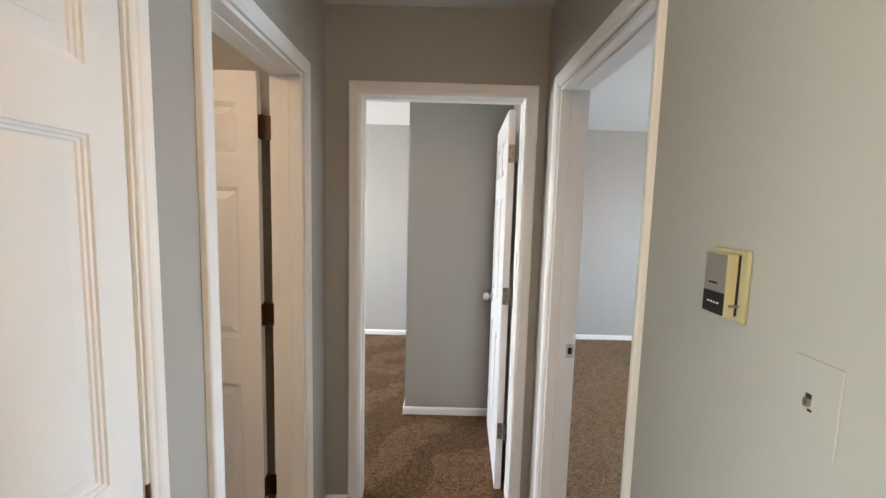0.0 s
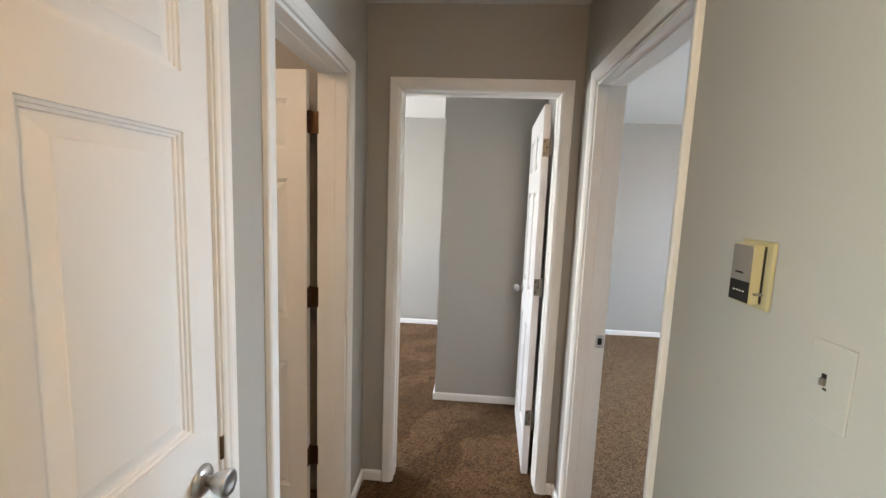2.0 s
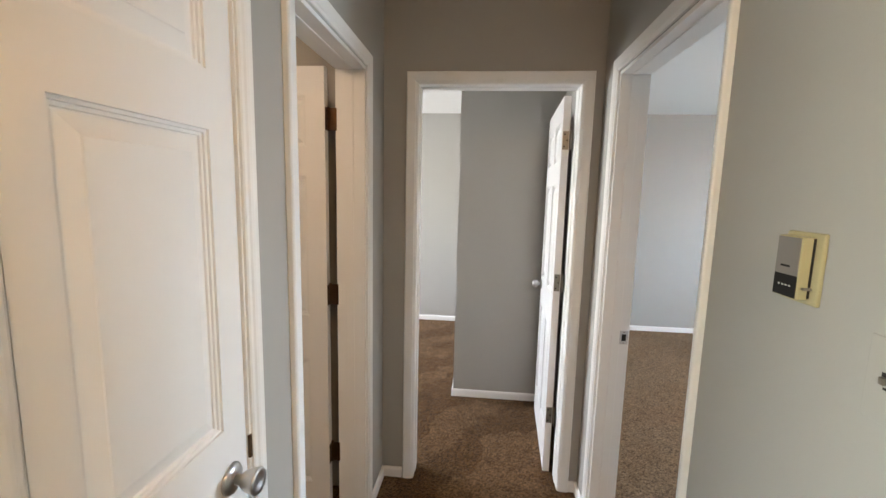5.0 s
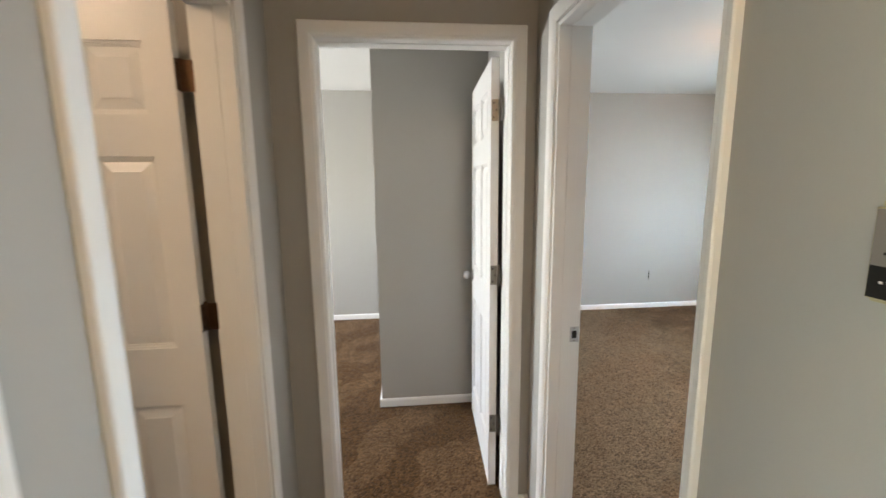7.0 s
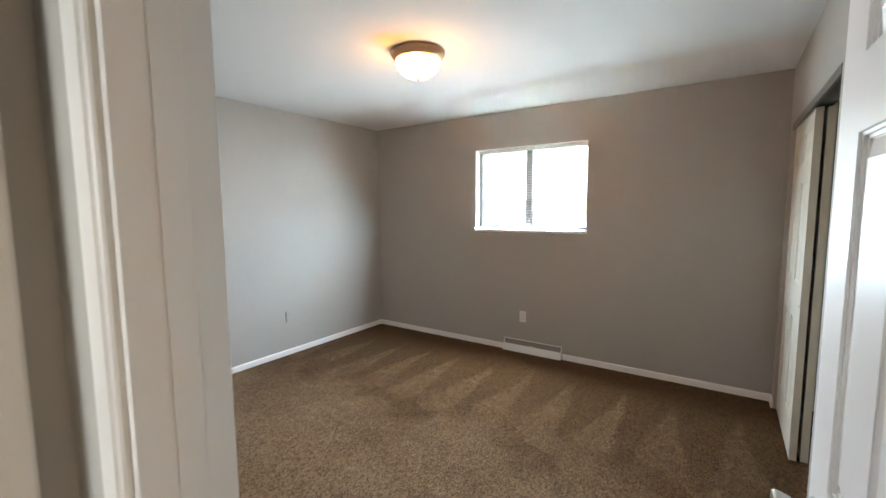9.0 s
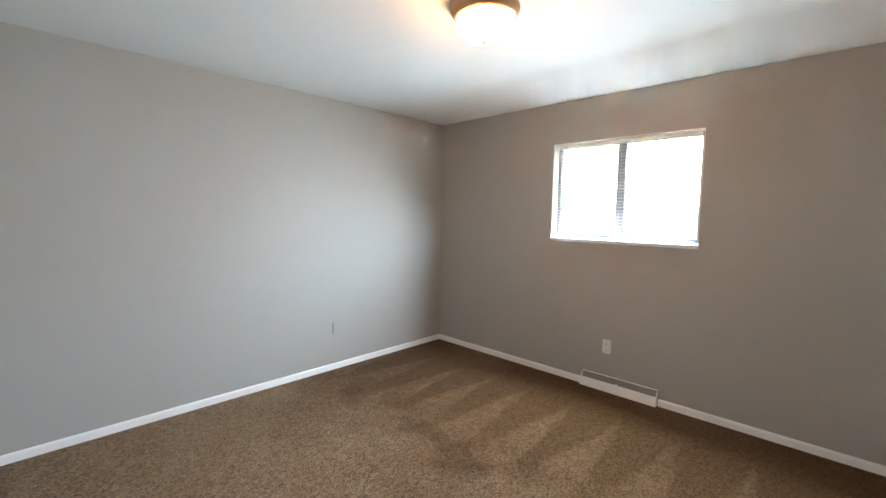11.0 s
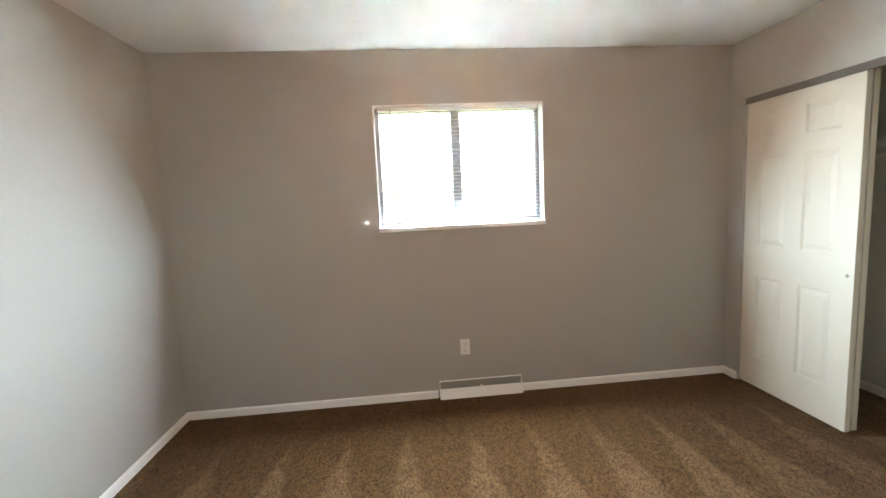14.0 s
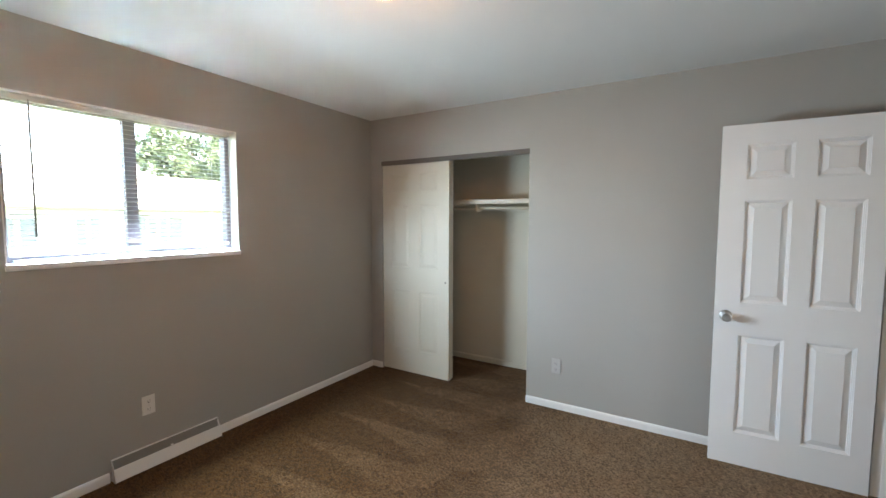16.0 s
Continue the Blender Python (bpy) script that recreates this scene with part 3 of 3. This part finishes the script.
def outlet(m, label, shell=PLATE):
    """A duplex outlet; local y points out of the wall."""
    o = thing("wall_outlet", label, "outlet", m)
    part("cover_plate", boxes((-0.035, 0.035, 0.0, 0.006, -0.057, 0.057), bevel=0.0025), shell, o)
    for z in (-0.024, 0.024):
        f = part("receptacle", boxes((-0.017, 0.017, 0.005, 0.0085, z - 0.014, z + 0.014), bevel=0.002), shell, o)
        part("slot", boxes((-0.0085, -0.0060, 0.0080, 0.0090, z - 0.005, z + 0.006)), VOID, f)
        part("slot", boxes((0.0060, 0.0085, 0.0080, 0.0090, z - 0.005, z + 0.006)), VOID, f)
        part("ground_hole", lathe([(0.0024, 0.0080), (0.0024, 0.0090)], 10, "y"), VOID, f, "", pose(0, 0, z - 0.0095))
    part("screw", lathe([(0.003, 0.006), (0.0028, 0.0072), (0.001, 0.0075)], 10, "y"), NICKEL, o)
    return o


outlet(pose(ROOM_E, 3.092, 0.378, 0, 0, 90), "white duplex outlet above the heat register")
outlet(pose(2.543, ROOM_S, 0.350, 0, 0, 0), "painted-over pale grey duplex outlet beside the closet", FADED)
bp = thing("wall_plate", "painted-over blank wall plate with an open edge", "wall plate", pose(3.05, ROOM_N, 0.400, 0, 0, 180))
part("cover_plate", boxes((-0.038, 0.034, 0.001, 0.006, -0.057, 0.057), bevel=0.002), WALL, bp)
part("gap", boxes((0.036, 0.042, 0.0, 0.002, -0.052, 0.052)), VOID, bp)

# ---- hall fittings ----
th = thing("thermostat", "old beige wall thermostat with grey and black face", "thermostat")
part("base_plate", boxes((HALL_E - 0.007, HALL_E, 0.863, 0.945, 1.369, 1.486), bevel=0.003), BEIGE, th)
body = part("body", boxes((0.671, HALL_E - 0.007, 0.880, 0.935, 1.377, 1.479), bevel=0.002), BEIGE, th)
part("face_panel", boxes((0.6695, 0.671, 0.8825, 0.9325, 1.415, 1.477)), SILVER, body)
part("dial_window", boxes((0.6695, 0.671, 0.8825, 0.9325, 1.379, 1.415)), BLACK, body)
part("badge", boxes((0.6688, 0.6695, 0.900, 0.920, 1.4275, 1.4305)), BLACK, body)
for i in range(4):
    part("scale_mark", boxes((0.6688, 0.6695, 0.893 + i * 0.008, 0.8965 + i * 0.008, 1.396, 1.3985)), PLATE, body)
part("lever_slot", boxes((0.6865, 0.6895, 0.8785, 0.8805, 1.380, 1.477)), VOID, body)
part("lever", boxes((0.676, 0.689, 0.873, 0.880, 1.394, 1.398), bevel=0.001), TARNISH, body)

op = thing("switch_plate", "painted-over switch plate with a broken toggle hole", "wall plate")
part("cover_plate", boxes((HALL_E - 0.0030, HALL_E, 0.702, 0.770, 1.246, 1.362), bevel=0.0014), WALL, op)
part("toggle_hole", boxes((HALL_E - 0.0037, HALL_E - 0.0028, 0.739, 0.747, 1.310, 1.316)), VOID, op)
part("toggle_stub", boxes((HALL_E - 0.0085, HALL_E - 0.003, 0.7385, 0.7460, 1.300, 1.310), bevel=0.001), TARNISH, op)
part("screw_hole", boxes((HALL_E - 0.0037, HALL_E - 0.0028, 0.737, 0.743, 1.2935, 1.2965)), VOID, op)


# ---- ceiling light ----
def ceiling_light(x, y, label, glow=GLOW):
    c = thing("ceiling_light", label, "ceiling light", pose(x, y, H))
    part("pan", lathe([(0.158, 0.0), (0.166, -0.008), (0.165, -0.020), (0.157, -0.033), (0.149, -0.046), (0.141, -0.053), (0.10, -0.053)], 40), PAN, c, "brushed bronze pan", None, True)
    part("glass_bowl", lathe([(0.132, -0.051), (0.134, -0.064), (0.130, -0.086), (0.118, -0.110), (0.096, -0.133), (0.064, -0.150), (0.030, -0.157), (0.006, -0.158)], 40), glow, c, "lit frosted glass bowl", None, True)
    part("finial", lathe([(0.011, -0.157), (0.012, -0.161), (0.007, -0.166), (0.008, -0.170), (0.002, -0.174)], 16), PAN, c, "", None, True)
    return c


ceiling_light(2.63, 3.04, "lit bronze ceiling light with frosted glass bowl")
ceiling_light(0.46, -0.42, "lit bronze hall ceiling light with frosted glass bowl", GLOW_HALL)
ceiling_light(-1.25, 1.0, "lit bronze side room ceiling light with glass bowl", GLOW_SIDE)

# ---- closet ----
track = thing("closet_track", "brown metal sliding door track across the closet head", "door track")
part("fascia", boxes((2.783, 4.270, ROOM_S - 0.012, ROOM_S + 0.002, 1.992, 2.034), bevel=0.001), TRACK, track)
part("channel", boxes((2.783, 4.270, ROOM_S - 0.100, ROOM_S - 0.012, 2.018, 2.034)), TRACK, track)
CW2 = 0.745
CLROWS = [(0.215, 0.79), (1.005, 1.60), (1.71, 1.89)]
leaf1 = panel_door("closet_door", "cream sliding six-panel closet door pushed open", pose(4.269, 1.062, 0.018, 0, 0, 180), CW2, 1.985, 0.035,
                   [(0.110, 0.320), (0.425, 0.635)], CLROWS, CREAM, kind="", deep=0.5)
leaf2 = panel_door("closet_door", "cream sliding six-panel closet door behind another", pose(4.269, 1.010, 0.018, 0, 0, 180), CW2 - 0.008, 1.985, 0.035,
                   [(0.110, 0.320), (0.425, 0.635)], CLROWS, CREAM, kind="", deep=0.5)
part("finger_pull", lathe([(0.010, 0.0), (0.010, -0.0015), (0.007, -0.002), (0.003, -0.001)], 16, "y"), TARNISH, leaf1, "", pose(CW2 - 0.035, -0.0005, 0.895))
shelf = thing("closet_shelf", "cream painted closet shelf on a rail and bracket", "shelf")
part("board", boxes((2.70, 4.37, 0.40, 0.80, 1.640, 1.660), bevel=0.002), CREAM, shelf)
part("front_edge", boxes((2.70, 4.37, 0.80, 0.818, 1.622, 1.662), bevel=0.002), CREAM, shelf)
part("cleat", boxes((2.70, 4.37, 0.40, 0.418, 1.560, 1.640), bevel=0.002), CREAM, shelf)
part("hanging_rail", lathe([(0.016, 2.70), (0.016, 4.37)], 20, "x"), CREAM, shelf, "", pose(0, 0.70, 1.585), True)
part("bracket", boxes((3.400, 3.425, 0.42, 0.78, 1.606, 1.640), (3.400, 3.425, 0.66, 0.76, 1.556, 1.606), bevel=0.002), CREAM, shelf)


# ---- outside the bedroom window ----
def leaf_mat(name, a, b_):
    m, nt, b = mat(name, 0.6, 0.0, 0.3)
    rnd = nt.nodes.new("ShaderNodeNewGeometry").outputs["Random Per Island"]
    nt.links.new(mix_colour(nt, rnd, a, b_), b.inputs["Base Color"])
    return m


LEAF = leaf_mat("green_leaves", (0.11, 0.14, 0.075), (0.19, 0.23, 0.13))
GRASS = painted("dry_lawn", (0.10, 0.13, 0.05), 0.9, 0.25, 30.0, 0.6, 0.02)
SIDING = painted("white_siding_paint", (0.74, 0.73, 0.70), 0.6, 0.04, 20.0, 0.2, 0.002)
SHINGLE = painted("pale_roof_shingle", (0.42, 0.41, 0.40), 0.85, 0.12, 8.0, 0.5, 0.01)
BARK = painted("grey_bark", (0.13, 0.10, 0.07), 0.9, 0.25, 40.0, 0.7, 0.02)
DARKGLASS = painted("dark_window_pane", (0.28, 0.31, 0.33), 0.15, 0.1, 5.0, 0.02, 0.001)
SHUTTER = painted("grey_green_shutter_paint", (0.28, 0.31, 0.30), 0.6, 0.06, 30.0, 0.2, 0.002)

gbm = bmesh.new()
gv = [gbm.verts.new(c) for c in ((4.62, -1500, -0.45), (1500, -1500, -0.45), (1500, 1500, -0.45), (4.62, 1500, -0.45))]
gbm.faces.new(gv)
structure(part("ground", gbm, GRASS), "dry green lawn beside the house", "ground")

house = thing("neighbour_house", "white single-storey neighbouring house with a pale roof", "house")
HX, HY0, HY1, EAVE, RIDGE = 16.0, -18.0, 14.0, 1.80, 3.05
part("wall", boxes((HX, HX + 8.5, HY0, HY1, -0.45, EAVE)), SIDING, house)
clap = bmesh.new()
for i in range(14):
    z = -0.35 + i * 0.15
    box(clap, HX - 0.02, HX - 0.001, HY0, HY1, z, z + 0.02)
part("clapboard_edges", clap, SIDING, house)
roof = prism([(HX - 0.6, EAVE - 0.02), (HX + 4.25, RIDGE), (HX + 9.1, EAVE - 0.02), (HX + 9.1, EAVE + 0.12), (HX + 4.25, RIDGE + 0.14), (HX - 0.6, EAVE + 0.12)], HY1 - HY0 + 1.0)
part("roof", roof, SHINGLE, house, "pale shingle roof", pose(0, HY0 - 0.5, 0))
part("gutter", boxes((HX - 0.70, HX - 0.602, HY0 - 0.5, HY1 + 0.5, EAVE - 0.02, EAVE + 0.10), bevel=0.01), SIDING, house)
for y, ww in ((-12.0, 1.5), (-7.4, 1.2), (-2.2, 0.62), (-0.46, 0.62), (0.95, 0.8), (3.6, 1.4), (8.4, 1.4)):
    wi = part("window", boxes((HX - 0.05, HX - 0.022, y - ww / 2, y + ww / 2, 0.68, 1.56), bevel=0.01), SIDING, house)
    for k in (-1, 1):
        part("pane", boxes((HX - 0.062, HX - 0.052, y + k * ww / 4 - ww / 4 + 0.06, y + k * ww / 4 + ww / 4 - 0.06, 0.74, 1.50)), DARKGLASS, wi)
        if -1.0 < y < 2.0:
            continue
        sh = bmesh.new()
        s0 = y + k * (ww / 2 + 0.22)
        for j in range(10):
            box(sh, HX - 0.055, HX - 0.022, s0 - 0.18, s0 + 0.18, 0.69 + j * 0.087, 0.69 + j * 0.087 + 0.07)
        part("shutter", sh, SHUTTER, wi)


def tree(x, y, top, spread, seed):
    """A trunk with limbs and a crown of many small leaves in uneven clumps."""
    rng = random.Random(seed)
    t = thing("tree", "leafy green tree behind the neighbouring house", "tree", pose(x, y, -0.45), group="trees behind the house")
    bm = bmesh.new()

    def limb(a, b, ra, rb):
        d = (b - a)
        q = d.to_track_quat("Z", "Y")
        rings = []
        for p, r in ((a, ra), (a.lerp(b, 0.5) + Vector((rng.uniform(-.1, .1), rng.uniform(-.1, .1), 0)), (ra + rb) / 2), (b, rb)):
            rings.append([bm.verts.new(p + q @ Vector((r * math.cos(k * math.pi / 4), r * math.sin(k * math.pi / 4), 0))) for k in range(8)])
        for r0, r1 in zip(rings, rings[1:]):
            for k in range(8):
                bm.faces.new((r0[k], r0[(k + 1) % 8], r1[(k + 1) % 8], r1[k]))
    fork = Vector((0, 0, top * 0.34))
    limb(Vector((0, 0, 0)), fork, 0.28, 0.19)
    tips = []
    for k in range(9):
        a = k * 2.4
        tip = Vector((math.cos(a) * spread * rng.uniform(.35, .8), math.sin(a) * spread * rng.uniform(.35, .8), top * rng.uniform(.42, .92)))
        limb(fork, tip, 0.11, 0.03)
        tips.append(tip)
    part("trunk", bm, BARK, t)
    verts, faces = [], []
    for k in range(85):
        base = rng.choice(tips)
        c = base + Vector((rng.gauss(0, spread * .28), rng.gauss(0, spread * .28), rng.gauss(0, top * .09)))
        cr = rng.uniform(.35, .85)
        for j in range(110):
            d = Vector((rng.gauss(0, 1), rng.gauss(0, 1), rng.gauss(0, .7)))
            d = d.normalized() * cr * rng.random() ** 0.4
            p = c + d
            n = Vector((rng.gauss(0, 1), rng.gauss(0, 1), rng.gauss(.5, 1))).normalized()
            u = n.orthogonal().normalized() * rng.uniform(.08, .17)
            v = n.cross(u) * 0.6
            i = len(verts)
            verts += [p - u, p + v, p + u, p - v]
            faces.append((i, i + 1, i + 2, i + 3))
    me = bpy.data.meshes.new("crown")
    me.from_pydata(verts, [], faces)
    me.materials.append(LEAF)
    cr_ob = new("crown", me)
    cr_ob.parent = t


tree(27.6, -9.3, 8.4, 2.6, 3)
tree(31.5, -15.5, 8.0, 3.0, 5)
